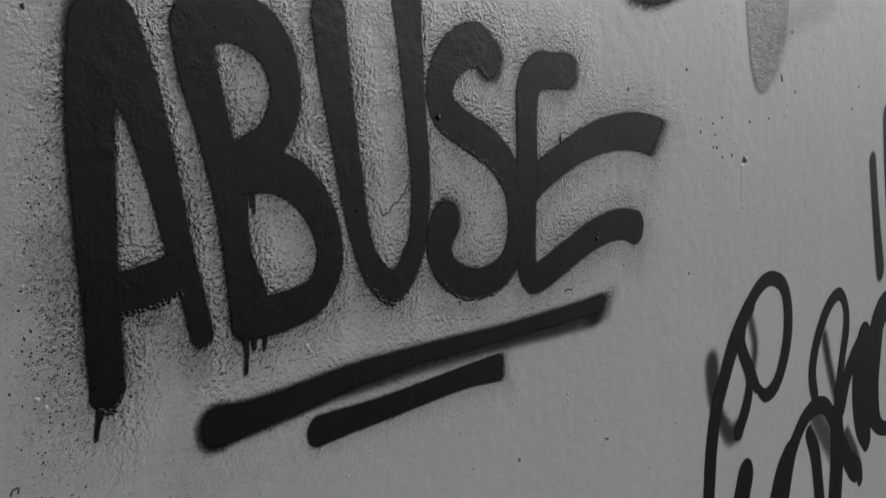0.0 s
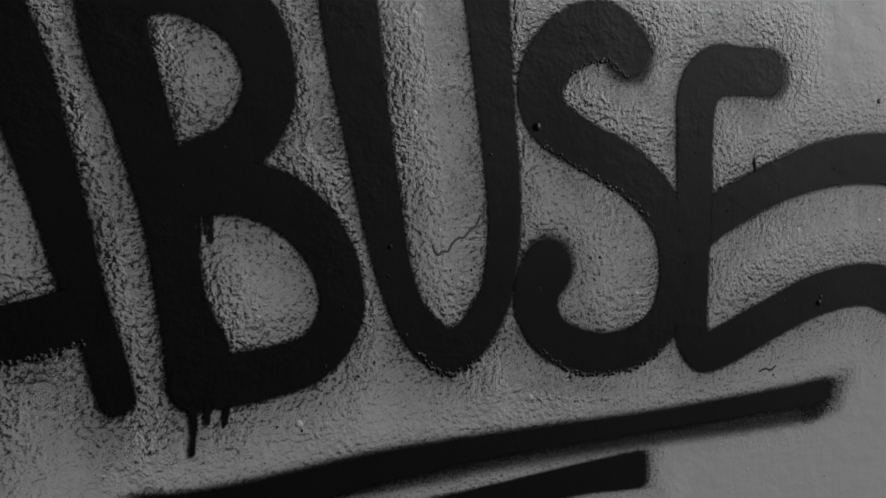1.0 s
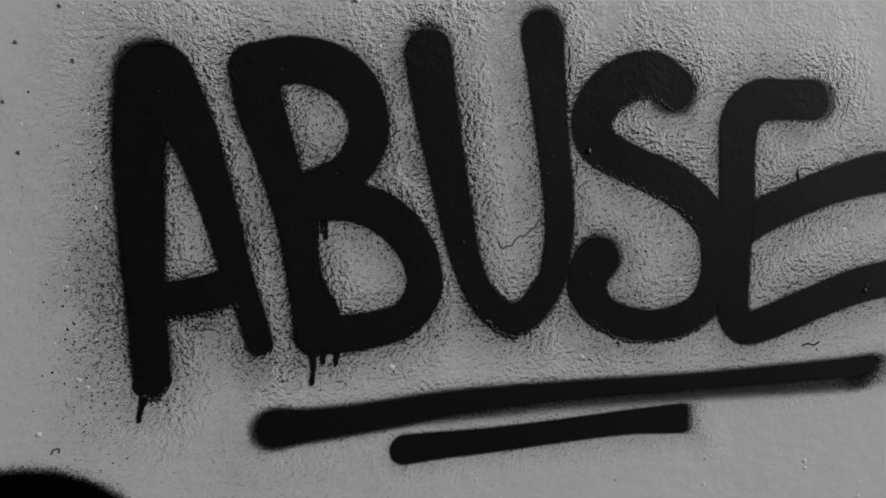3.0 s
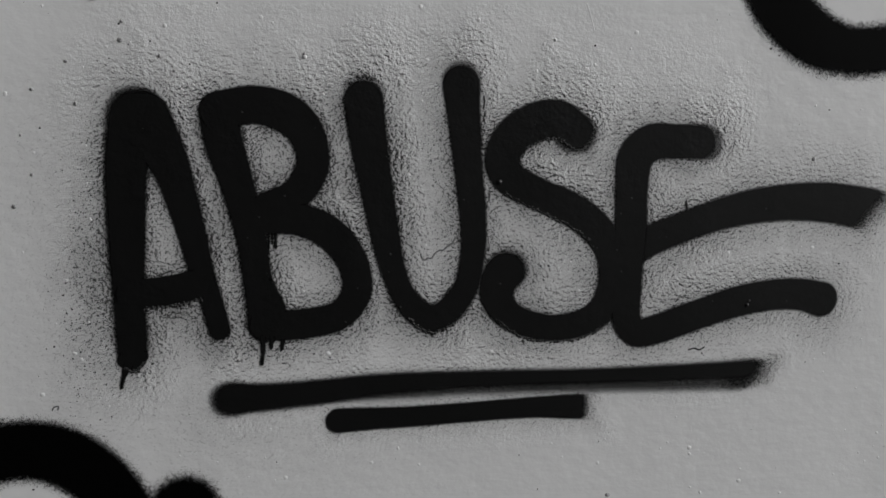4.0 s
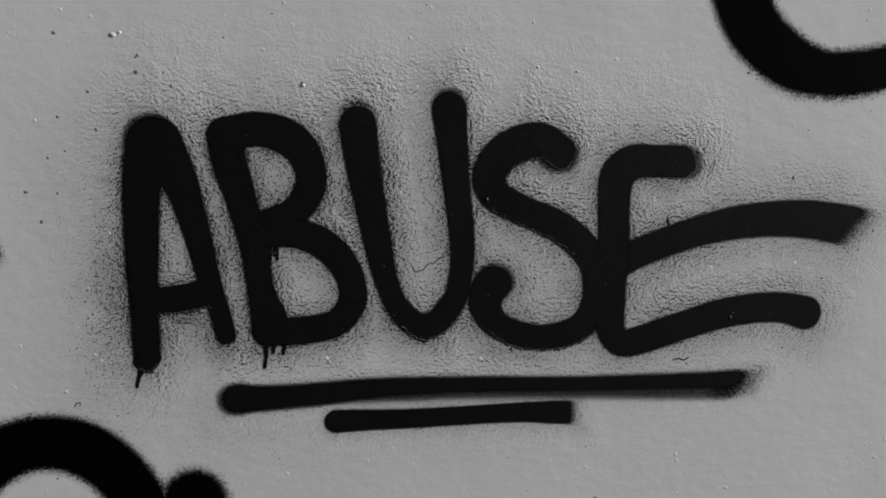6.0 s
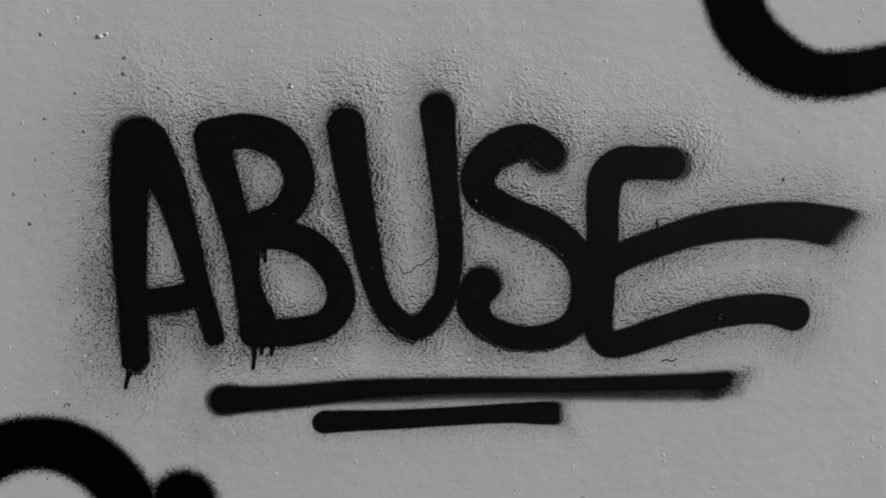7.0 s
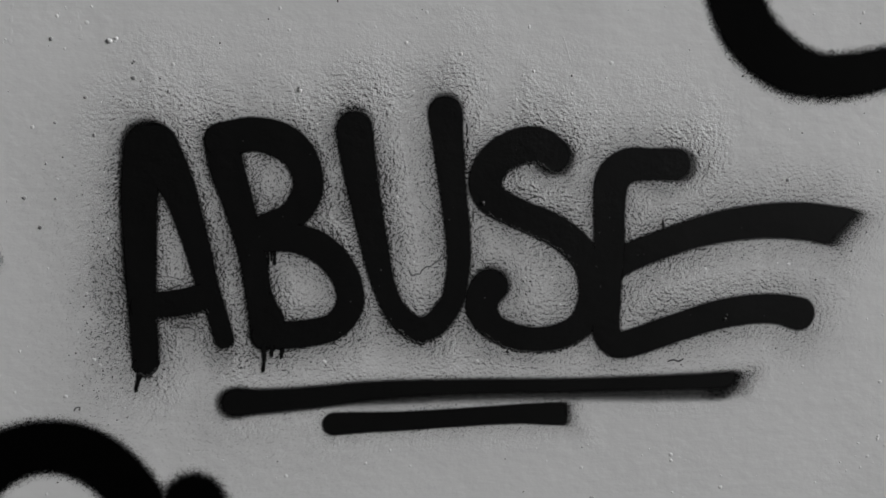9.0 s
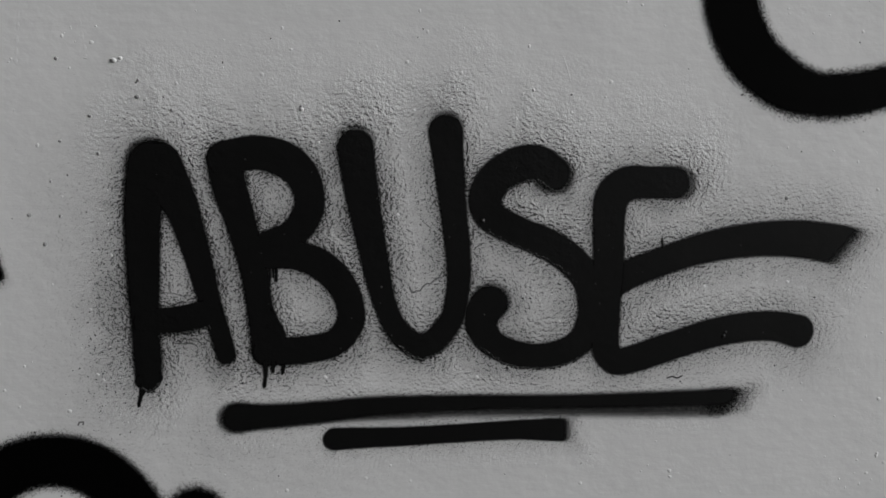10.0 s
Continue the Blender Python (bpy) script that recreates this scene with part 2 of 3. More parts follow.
spray("paint_run", MATT_BLACK, [(-293.4, 1293.9, 4.1), (-296.7, 1284.9, 2.1), (-298.9, 1275.3, 1.5)], letter_a, soft=0.9, halo=0)
letter_b = thing("graffiti_letter", "black sprayed capital B with short paint runs below", "graffiti", WORD, (-0.15, 0, 1.29))
spray("stroke", MATT_BLACK, [(-217.1, 1506, 16.9), (-212.8, 1480.1, 16), (-204.4, 1454, 14.5), (-197, 1427.8, 13.5), (-190.5, 1401.4, 13), (-186.7, 1374.9, 12.5), (-182.8, 1348.3, 12.8), (-179.9, 1326.3, 13.6)], letter_b, soft=3.0)
spray("stroke", MATT_BLACK, [(-217.1, 1508, 16.5), (-189.3, 1513.3, 16), (-164.6, 1508.2, 16.7), (-147.6, 1495.3, 15.7), (-139, 1474.9, 14.3), (-140.6, 1456.5, 14.3), (-154.3, 1437.1, 13.6), (-178.3, 1426.7, 13.1)], letter_b, soft=2.6)
spray("stroke", MATT_BLACK, [(-178.4, 1418.2, 13.7), (-149.8, 1416.5, 13.7), (-125.8, 1406.3, 14.3), (-108.5, 1388, 13.7), (-100.3, 1368.2, 13.2), (-101.4, 1349.4, 13.3), (-116.1, 1332.7, 12.9), (-139.9, 1327.1, 13.2), (-161, 1325.5, 13.4), (-179.3, 1325.7, 13.4)], letter_b, soft=2.6)
spray("stroke", MATT_BLACK, [(-180.6, 1356.2, 11), (-171.4, 1340.1, 10.5)], letter_b, soft=2.5)
spray("paint_run", MATT_BLACK, [(-181, 1315, 2.4), (-180.6, 1302.7, 1.8), (-181.8, 1291.9, 1.6)], letter_b, soft=0.9, halo=0)
spray("paint_run", MATT_BLACK, [(-173.2, 1314.9, 2.4), (-173.8, 1306.3, 1.7)], letter_b, soft=0.9, halo=0)
spray("paint_run", MATT_BLACK, [(-163.7, 1314.8, 2.4), (-164.8, 1304.6, 1.6)], letter_b, soft=0.9, halo=0)
spray("paint_run", MATT_BLACK, [(-176.2, 1404, 1.5), (-176.3, 1392.8, 1.2)], letter_b, soft=0.9, halo=0)
spray("paint_run", MATT_BLACK, [(-170, 1403.9, 1.6), (-170.3, 1392.3, 1.4)], letter_b, soft=0.9, halo=0)
spray("paint_run", MATT_BLACK, [(-173.1, 1403.9, 1.4), (-173.2, 1396, 1)], letter_b, soft=0.9, halo=0)
letter_u = thing("graffiti_letter", "black sprayed capital U, tall and narrow, on pale plaster", "graffiti", WORD, (-0.04, 0, 1.31))
spray("stroke", MATT_BLACK, [(-95.4, 1517.9, 17.3), (-90.3, 1480.2, 16.3), (-83.5, 1443.2, 14.3), (-76.1, 1406, 13), (-68.7, 1373.8, 11.2), (-58.6, 1349.4, 10.9), (-46.7, 1335.2, 11.8), (-33.3, 1328.5, 12.5), (-20.4, 1333.2, 12.3), (-10.7, 1343.4, 12), (-2.4, 1356.9, 11.1), (2.1, 1378.5, 11.2), (3.6, 1400.1, 11.6), (1.8, 1426.9, 12.4), (-2.7, 1464.3, 13.1), (-7.2, 1506.7, 14.9), (-10, 1533, 16.5)], letter_u, soft=3.0)
spray("dusty_edge", DUSTY_BLACK, [(-95.9, 1524.1, 19.3), (-95.9, 1517.9, 18.8)], letter_u, soft=6.0, density=0.6, halo=0)
spray("dusty_edge", MATT_BLACK, [(-10, 1537.2, 17.5), (-9.5, 1528.8, 17)], letter_u, soft=6.0, density=0.6, halo=0)
letter_s = thing("graffiti_letter", "black sprayed capital S with hooked ends on pale plaster", "graffiti", WORD, (0.08, 0, 1.31))
spray("stroke", MATT_BLACK, [(94.1, 1495.3, 16.5), (78.8, 1504.8, 17), (59.9, 1502.6, 17.6), (40, 1490.9, 17.2), (28.4, 1471.7, 16.2), (34.4, 1453.6, 15.2), (60.6, 1439, 14.2), (87.9, 1427.6, 15), (112.9, 1411.2, 15.1), (129.7, 1391, 14.7), (133.9, 1371.8, 13.8), (132.6, 1352.7, 13.4), (124.1, 1332.4, 13.5), (106, 1321.6, 12.8), (81.2, 1317.6, 12.1), (56.4, 1321.3, 12.5), (36.1, 1331.4, 13), (26.1, 1346.8, 15.1), (27.1, 1359.8, 16.9), (31.4, 1367.9, 17), (34.6, 1369, 16.4)], letter_s, soft=3.0)
spray("dusty_edge", MATT_BLACK, [(90.9, 1493.1, 19.2), (97.9, 1492.1, 18.7)], letter_s, soft=5.0, density=0.55, halo=0)
spray("dusty_edge", MATT_BLACK, [(34.1, 1372.8, 17.8), (37.9, 1371.1, 17.8)], letter_s, soft=5.0, density=0.55, halo=0)
letter_e = thing("graffiti_letter", "black sprayed capital E with long swept arms", "graffiti", WORD, (0.24, 0, 1.30))
spray("stroke", MATT_BLACK, [(213.7, 1485.8, 15.1), (188.7, 1486.3, 15.7), (166.6, 1484.7, 16.9), (152, 1470.6, 17.1), (149.8, 1442.5, 15.5), (149.8, 1409.9, 15.5), (148.4, 1371.7, 14.5), (147.9, 1338.7, 13.9), (149.3, 1322.1, 13.8), (159, 1311.5, 13.2), (175.8, 1313.4, 13.7), (198.1, 1320.3, 14.1), (226.1, 1329.4, 14.1), (259.9, 1339, 14.6), (293.9, 1344.1, 14.6), (322.6, 1343.8, 15.1), (343, 1339, 16.7)], letter_e, soft=2.9)
spray("dusty_edge", MATT_BLACK, [(208.1, 1486.3, 17.3), (219.9, 1485.3, 17.8)], letter_e, soft=5.0, density=0.55, halo=0)
spray("stroke", MATT_BLACK, [(154.7, 1389.2, 15.5), (176.7, 1399.4, 14.4), (223.9, 1416.1, 14.4), (263, 1425.8, 15.8), (302.5, 1430.6, 17.1), (336.8, 1431, 18.5), (359.8, 1428.8, 18.8), (383, 1424, 20.5), (402, 1419, 22)], letter_e, soft=3.8, cut=(387, 1419, 0.74, -0.67, 14))
spray("dusty_edge", DUSTY_BLACK, [(352, 1427, 17.5), (378, 1424, 20.5), (405, 1419, 22)], letter_e, soft=6.0, density=0.6, halo=0, cut=(400, 1413, 0.74, -0.67, 18))
LINES = "underlines of the sprayed word"
long_line = thing("graffiti_underline", "long black sprayed underline fading along its lower edge", "graffiti", LINES, (0.04, 0, 1.25))
spray("stroke", MATT_BLACK, [(-207.8, 1262.2, 13.5), (-172.1, 1263.1, 11.9), (-129.7, 1266, 10.9), (-76.3, 1271, 9.3), (4.9, 1273, 7.7), (115.1, 1272.2, 7), (199.2, 1272.9, 7.6), (267.4, 1273.9, 8.3), (300, 1275, 8.5)], long_line, soft=5.5, halo=2, cut=(281, 1272, 0.87, -0.5, 11))
spray("faded_edge", MATT_BLACK, [(-132.4, 1263.9, 8.7), (-49.3, 1265.2, 9.4), (4.9, 1266.6, 9.6), (115.1, 1266.2, 10.4), (199.3, 1265.2, 11.2), (262, 1264.6, 11.6), (290, 1265, 12)], long_line, soft=6.5, density=0.62, halo=0, cut=(278, 1262, 0.87, -0.5, 10))
spray("dusty_edge", DUSTY_BLACK, [(262, 1269.1, 14.5), (312, 1270, 15)], long_line, soft=6.0, density=0.6, halo=0, cut=(296, 1266, 0.87, -0.5, 19))
spray("dusty_edge", MATT_BLACK, [(-212, 1261.7, 15.7), (-206.2, 1262.2, 16.2)], long_line, soft=6.0, density=0.6, halo=0)
short_line = thing("graffiti_underline", "short black sprayed underline with a dusty end", "graffiti", LINES, (0.0, 0, 1.23))
spray("stroke", MATT_BLACK, [(-115.4, 1239.5, 11), (-81.7, 1240.4, 9.9), (-49.3, 1240.8, 9.4), (5.1, 1242.9, 9.1), (60, 1245, 9.6), (100, 1244.3, 11.2), (125, 1243.6, 12)], short_line, soft=2.4, halo=2, cut=(111, 1244, 1, 0, 7))
spray("dusty_edge", DUSTY_BLACK, [(90, 1244.4, 11.2), (130, 1243, 13)], short_line, soft=4.0, density=0.68, halo=0, cut=(117, 1244, 1, 0, 11))

# ---- the broad glossy curves and the thin tag round it ----
BROAD = "broad curves of a larger piece"
arch = thing("graffiti_curve", "broad deep black sprayed arch with a stub beside it", "graffiti", BROAD, (-0.36, 0, 1.1))
spray("stroke", DEEP_BLACK, [(-483.8, 1138.3, 24.9), (-448, 1189.1, 25.2), (-412.9, 1217.5, 26.3), (-375.7, 1224.5, 26.7), (-342.6, 1215.5, 27), (-315.4, 1193.8, 26.7), (-295.8, 1162.6, 26.5), (-286.5, 1118.1, 27.6)], arch, soft=11.0, halo=0)
spray("stroke", DEEP_BLACK, [(-247.1, 1165.9, 31.9), (-237.3, 1127.6, 34.1), (-232.6, 1093.6, 34.2)], arch, soft=14.0, halo=0)
hook = thing("graffiti_curve", "broad deep black sprayed hook with fuzzy edges", "graffiti", BROAD, (0.36, 0, 1.55))
spray("stroke", DEEP_BLACK, [(267.3, 1720.1, 28.6), (264.8, 1688, 28.6), (268.6, 1650.5, 29), (286.6, 1612.4, 29), (319, 1584.5, 27.6), (354, 1572.5, 23.6), (392.8, 1573.8, 23), (434.9, 1583.4, 22.3), (489.5, 1601.7, 22.6), (544.7, 1624.2, 22.9)], hook, soft=11.0, halo=0)
spray("fuzzy_edge", DEEP_BLACK, [(268.6, 1650.5, 33), (286.6, 1612.4, 34), (319, 1582.5, 33), (354, 1569.5, 29), (392.8, 1571.8, 28)], hook, soft=9.0, density=0.4, halo=0)
tail = thing("graffiti_curve", "tapered end of a black sprayed line", "graffiti", BROAD, (-0.44, 0, 1.39))
spray("stroke", DEEP_BLACK, [(-459.8, 1482, 12.6), (-442.1, 1440.7, 10.6), (-424.3, 1398.9, 7.1)], tail, soft=8.0, halo=0)
spray("fuzzy_edge", DEEP_BLACK, [(-459.8, 1482, 17), (-442.1, 1440.7, 15), (-422.5, 1395, 11)], tail, soft=9.0, density=0.4, halo=0)
wedge = thing("graffiti_curve", "glossy sprayed wedge catching the light on rough grain", "graffiti", BROAD, (0.66, 0, 1.47))
spray("patch", THIN_GLOSS, [(668, 1611, 72), (671, 1567, 70), (668, 1538, 60), (658, 1508, 42), (650, 1486, 22)], wedge, soft=16.0, halo=3, density=0.37)
spray("patch", THIN_GLOSS, [(679.0, 1522.0, 22), (759.0, 1555.0, 24), (876.0, 1586.0, 26)], wedge, soft=22.0, halo=0, density=0.28)
tag = thing("graffiti_tag", "thin looping black sprayed tag that cannot be read", "graffiti", "", (0.75, 0, 0.9))
spray("stroke", MARKER_BLACK, [(519.8, 1019.2, 15.3), (525.1, 1075.5, 15.5), (536.6, 1117.6, 15.5), (554.5, 1146, 14.9), (583.5, 1186, 15.2), (618.5, 1219.9, 11.5), (658.5, 1243, 10), (695.4, 1247, 9), (732.5, 1231, 11), (748.7, 1194.5, 14.2), (742.4, 1153.1, 14.5), (715.4, 1117, 12), (679.5, 1107.5, 8.6), (649.4, 1124.7, 5.7)], tag, soft=2.5, halo=0)
spray("stroke", MARKER_BLACK, [(649.4, 1124.7, 8.6), (626.7, 1152.4, 9.7), (604.5, 1182.6, 11), (610.5, 1211.2, 12.2), (633.5, 1221.1, 7.8)], tag, soft=2.5, halo=0)
spray("stroke", MARKER_BLACK, [(601.4, 1176.6, 7.8), (628.7, 1138.7, 9.8), (622.6, 1109.7, 12.2), (600.1, 1081.2, 11.3)], tag, soft=2.5, halo=0)
spray("stroke", MARKER_BLACK, [(849.7, 1071.3, 11.9), (837.7, 1107.4, 13.3), (854.9, 1149.3, 12.4), (892.4, 1185, 11), (934.5, 1197, 9), (963.2, 1175.4, 10), (967.3, 1143.3, 13.2), (952.9, 1102.2, 13), (943.2, 1064.6, 15), (940.1, 1033.6, 14.9)], tag, soft=2.5, halo=0)
spray("stroke", MARKER_BLACK, [(729.6, 962.7, 32.6), (743.8, 995.2, 25.7), (770.1, 1017.9, 16.7), (805.1, 1045.4, 13.5), (846.1, 1057.5, 12), (889.6, 1051, 12), (926.9, 1020.6, 13.2), (961.5, 981, 15.6), (1002.4, 938.6, 15), (1023.3, 920.2, 9.1)], tag, soft=2.5, halo=0)
spray("stroke", MARKER_BLACK, [(935.8, 1026.5, 22.6), (942.9, 977.3, 25.4), (937.1, 906.7, 25.9)], tag, soft=2.5, halo=0)
spray("stroke", MARKER_BLACK, [(830.5, 1026.3, 11.1), (857.4, 989.7, 16), (877.7, 922.7, 16.2)], tag, soft=2.5, halo=0)
spray("stroke", MARKER_BLACK, [(953.8, 1038.7, 17.4), (975.7, 1074.3, 16.4), (1008.2, 1100.7, 15.8), (1046.8, 1125.4, 14)], tag, soft=2.5, halo=0)
spray("stroke", MARKER_BLACK, [(1046, 1111.3, 31), (1036, 1056.9, 37), (1047, 1004.7, 33), (1070, 965.1, 19)], tag, soft=2.5, halo=0)
spray("stroke", MARKER_BLACK, [(1199.2, 1164.6, 16.5), (1119.4, 1141.1, 27), (1090, 1087.1, 37), (1086, 1029, 35), (1127.7, 972.9, 14.1), (1199.9, 952.7, 9.8)], tag, soft=2.5, halo=0)
spray("stroke", MARKER_BLACK, [(622, 1020, 23), (613.1, 1000, 23), (600.3, 978, 21)], tag, soft=2.5, halo=0)
spray("stroke", MARKER_BLACK, [(627, 1212.1, 10.2), (644.7, 1176.1, 10.4), (640.2, 1150, 11.1)], tag, soft=11.0, halo=0, density=0.62)
spray("stroke", MARKER_BLACK, [(600, 1082, 15), (574.3, 1083, 15), (550, 1105, 14)], tag, soft=11.0, halo=0, density=0.62)
spray("stroke", MARKER_BLACK, [(523.8, 1170.7, 19.9), (528.6, 1144.6, 19.1), (538, 1123.7, 16.7)], tag, soft=11.0, halo=0, density=0.62)
spray("stroke", MARKER_BLACK, [(880.9, 1145.2, 13), (902.7, 1103.3, 12.9), (929.6, 1059.3, 12.8)], tag, soft=11.0, halo=0, density=0.62)
spray("stroke", MARKER_BLACK, [(1065.3, 1368.7, 17.2), (1088.6, 1286.1, 17.4), (1112.1, 1211, 20)], tag, soft=6.0, halo=0, density=0.7)
spray("stroke", MARKER_BLACK, [(1132.6, 1430.1, 26.7), (1149.8, 1339.9, 26.8), (1181.5, 1210, 27.3)], tag, soft=6.0, halo=0, density=0.7)
spray("smear", MARKER_BLACK, [(851.0, 1047.0, 20), (887.0, 1016.0, 22), (928.0, 979.0, 20)], tag, soft=14.0, halo=0, density=0.55)
spray("stroke", MARKER_BLACK, [(759.0, 1010.0, 22), (746.0, 985.0, 24), (733.0, 956.0, 26)], tag, soft=3.0, halo=0)
spray("smear", MARKER_BLACK, [(980.0, 991.0, 14), (1017.0, 954.0, 16), (1039.0, 926.0, 15)], tag, soft=9.0, halo=0, density=0.60)
spray("stroke", MARKER_BLACK, [(1000.0, 949.0, 13), (1034.0, 929.0, 14), (1045.0, 912.0, 12)], tag, soft=3.0, halo=0)

# ---- relief of the face ----
fade = np.minimum.outer(np.minimum(GZ - Z0, Z1 - GZ), np.minimum(GX - X0, X1 - GX)).clip(0, 0.03) / 0.03
def fall(gap, flat, width):
    s = np.clip(1.0 - (gap - flat) / width, 0, 1)
    return s * s * (3 - 2 * s)


patchy = 0.62 + 0.42 * value_noise(0.035, 0.03) + 0.2 * value_noise(0.012, 0.012)
# the plaster is coarsest over and left of the word, smoother towards its far end and below
over = np.clip((GZ - 1.44) / 0.08, 0, 1)[:, None] * np.clip(np.minimum(GX + 0.36, 0.34 - GX) / 0.08, 0, 1)[None, :]
beside = np.clip((-0.2 - GX) / 0.08, 0, 1)[None, :]
rough = np.maximum(fall(HALO, 0.008, 0.055 + 0.055 * over), 0.75 * fall(LINE_HALO, 0.004, 0.035)) * np.clip(patchy, 0.15, 1)
rough *= 0.72 + 0.35 * over + 0.3 * beside - 0.3 * np.clip((GX[None, :] - 0.2) / 0.1, 0, 1)
rough = np.maximum(rough, 0.10 * np.clip(value_noise(0.045, 0.035) + 0.4 * value_noise(0.015, 0.012), 0, 1))
rough = np.clip(np.maximum(rough, 1.3 * fall(COARSE, -0.012, 0.012)), 0, 1.3)
relief = 0.00045 * value_noise(0.06, 0.09) + 0.00010 * value_noise(0.018, 0.022) * (0.4 + 0.6 * rough)
relief += 0.00010 * value_noise(0.0065, 0.005) * rough + 0.00008 * value_noise(0.009, 0.004) * rough
relief += 0.00003 * value_noise(0.009, 0.03)
relief *= fade
drift, under = np.clip(HALO, 0, 1), np.clip(LINE_HALO, 0, 1)
mist_and_falloff = 0.12 * np.exp(-drift / 0.004) + 0.78 * np.exp(-((drift / 0.036) ** 1.1)) * (0.9 + 0.14 * value_noise(0.03, 0.03) + 0.08 * value_noise(0.01, 0.01))
# thickest between the letters, thinner below the word and past its end
between = np.clip(np.minimum(GZ - 1.27, 1.54 - GZ) / 0.05, 0, 1)[:, None] * np.clip(np.minimum(GX + 0.36, 0.42 - GX) / 0.06, 0, 1)[None, :]
mist_and_falloff *= 0.6 + 0.4 * between
mist_and_falloff *= 1.15 - 0.15 * np.clip((GX[None, :] + 0.15) / 0.3, 0, 1) - 0.25 * np.clip((GX[None, :] - 0.2) / 0.1, 0, 1)
blot = np.exp(-(((GX[None, :] + 0.338) / 0.024) ** 2) - ((GZ[:, None] - 1.345) / 0.07) ** 2) * np.clip(0.7 + 0.6 * value_noise(0.011, 0.015), 0, 1)
mist_and_falloff = np.maximum(mist_and_falloff + 0.22 * blot * (drift > 0), 0.46 * np.exp(-under / 0.012))
# a thin darkening beside and below the first letters: light falloff put into colour
dim_side = np.clip((0.05 - GX) / 0.35, 0, 1)[None, :] * np.clip((1.62 - GZ) / 0.15, 0.3, 1)[:, None]
mist_and_falloff = np.clip(np.maximum(mist_and_falloff, (0.08 + 0.22 * dim_side) * np.exp(-((np.minimum(drift, under) / 0.10) ** 1.5))), 0, 1)


def smoothed(a, times, reach):
    """The lattice's values averaged over neighbours, again and again."""
    for _ in range(times):
        for axis in (0, 1):
            a = (a + np.roll(a, reach, axis) + np.roll(a, -reach, axis)) / 3
    return a


slope_z, slope_x = np.gradient(smoothed(np.clip(np.minimum(HALO, LINE_HALO), -0.006, 0.12), 3, 2), STEP)
steep = np.maximum(np.hypot(slope_x, slope_z), 0.25)
# eddies turn the drift this way and that
eddy = 0.9 * value_noise(0.009, 0.009) + 0.5 * value_noise(0.03, 0.03)
DRIFT = np.stack([(slope_x * np.cos(eddy) - slope_z * np.sin(eddy)) / steep, 0 * steep, (slope_x * np.sin(eddy) + slope_z * np.cos(eddy)) / steep], -1)


def lattice_mesh(name, keep, box, lift, layers):
    """A mesh of the lattice's cells that keep marks, standing lift metres proud of the face."""
    i0, i1, j0, j1 = box
    h, w = j1 - j0, i1 - i0
    used = np.zeros((h, w), bool)
    used[:-1, :-1] |= keep
    used[1:, :-1] |= keep
    used[:-1, 1:] |= keep
    used[1:, 1:] |= keep
    index = np.full((h, w), -1, np.int64)
    index[used] = np.arange(used.sum())
    jj, ii = np.nonzero(used)
    co = np.stack([GX[i0 + ii], -relief[j0 + jj, i0 + ii] - lift, GZ[j0 + jj]], 1)
    cj, ci = np.nonzero(keep)
    quads = np.stack([index[cj, ci], index[cj, ci + 1], index[cj + 1, ci + 1], index[cj + 1, ci]], 1)
    me = bpy.data.meshes.new(name)
    me.vertices.add(len(co))
    me.vertices.foreach_set("co", co.ravel().astype(np.float32))
    me.loops.add(quads.size)
    me.loops.foreach_set("vertex_index", quads.ravel().astype(np.int32))
    me.polygons.add(len(quads))
    me.polygons.foreach_set("loop_start", np.arange(0, quads.size, 4, dtype=np.int32))
    me.update(calc_edges=True)
    me.polygons.foreach_set("use_smooth", np.ones(len(quads), bool))
    for key, values in layers.items():
        if values.ndim == 3:
            me.attributes.new(key, "FLOAT_VECTOR", "POINT").data.foreach_set("vector", values[used].astype(np.float32).ravel())
        else:
            me.attributes.new(key, "FLOAT", "POINT").data.foreach_set("value", values[used].astype(np.float32))
    me.validate()
    return me


def height(x, z):
    i, j = int(round((x - X0) / STEP)), int(round((z - Z0) / STEP))
    return relief[min(max(j, 0), NZ - 1), min(max(i, 0), NX - 1)]


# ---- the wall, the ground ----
face = lattice_mesh("wall_1", np.ones((NZ - 1, NX - 1), bool), (0, NX, 0, NZ), 0.0, {"rough": rough, "mist_and_falloff": mist_and_falloff, "drift": DRIFT})
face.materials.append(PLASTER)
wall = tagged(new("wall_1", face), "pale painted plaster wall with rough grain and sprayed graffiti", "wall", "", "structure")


def box_mesh(name, lo, hi):
    bm = bmesh.new()
    bmesh.ops.create_cube(bm, size=1.0)
    for v in bm.verts:
        v.co = [lo[k] + (v.co[k] + 0.5) * (hi[k] - lo[k]) for k in range(3)]
    me = bpy.data.meshes.new(name)
    bm.to_mesh(me)
    bm.free()
    return me


WX0, WX1, WTOP, DEEP = -5.0, 6.0, 2.9, 0.28
XE, ZE = GX[-1], GZ[-1]
for lo, hi in (
    ((WX0, 0, 0), (WX1, DEEP, Z0)),
    ((WX0, 0, ZE), (WX1, DEEP, WTOP)),
    ((WX0, 0, Z0), (X0, DEEP, ZE)),
    ((XE, 0, Z0), (WX1, DEEP, ZE)),
    ((X0, 0.02, Z0), (XE, DEEP, ZE)),
):
    me = box_mesh("masonry", lo, hi)
    me.materials.append(PLASTER)
    new("masonry", me).parent = wall

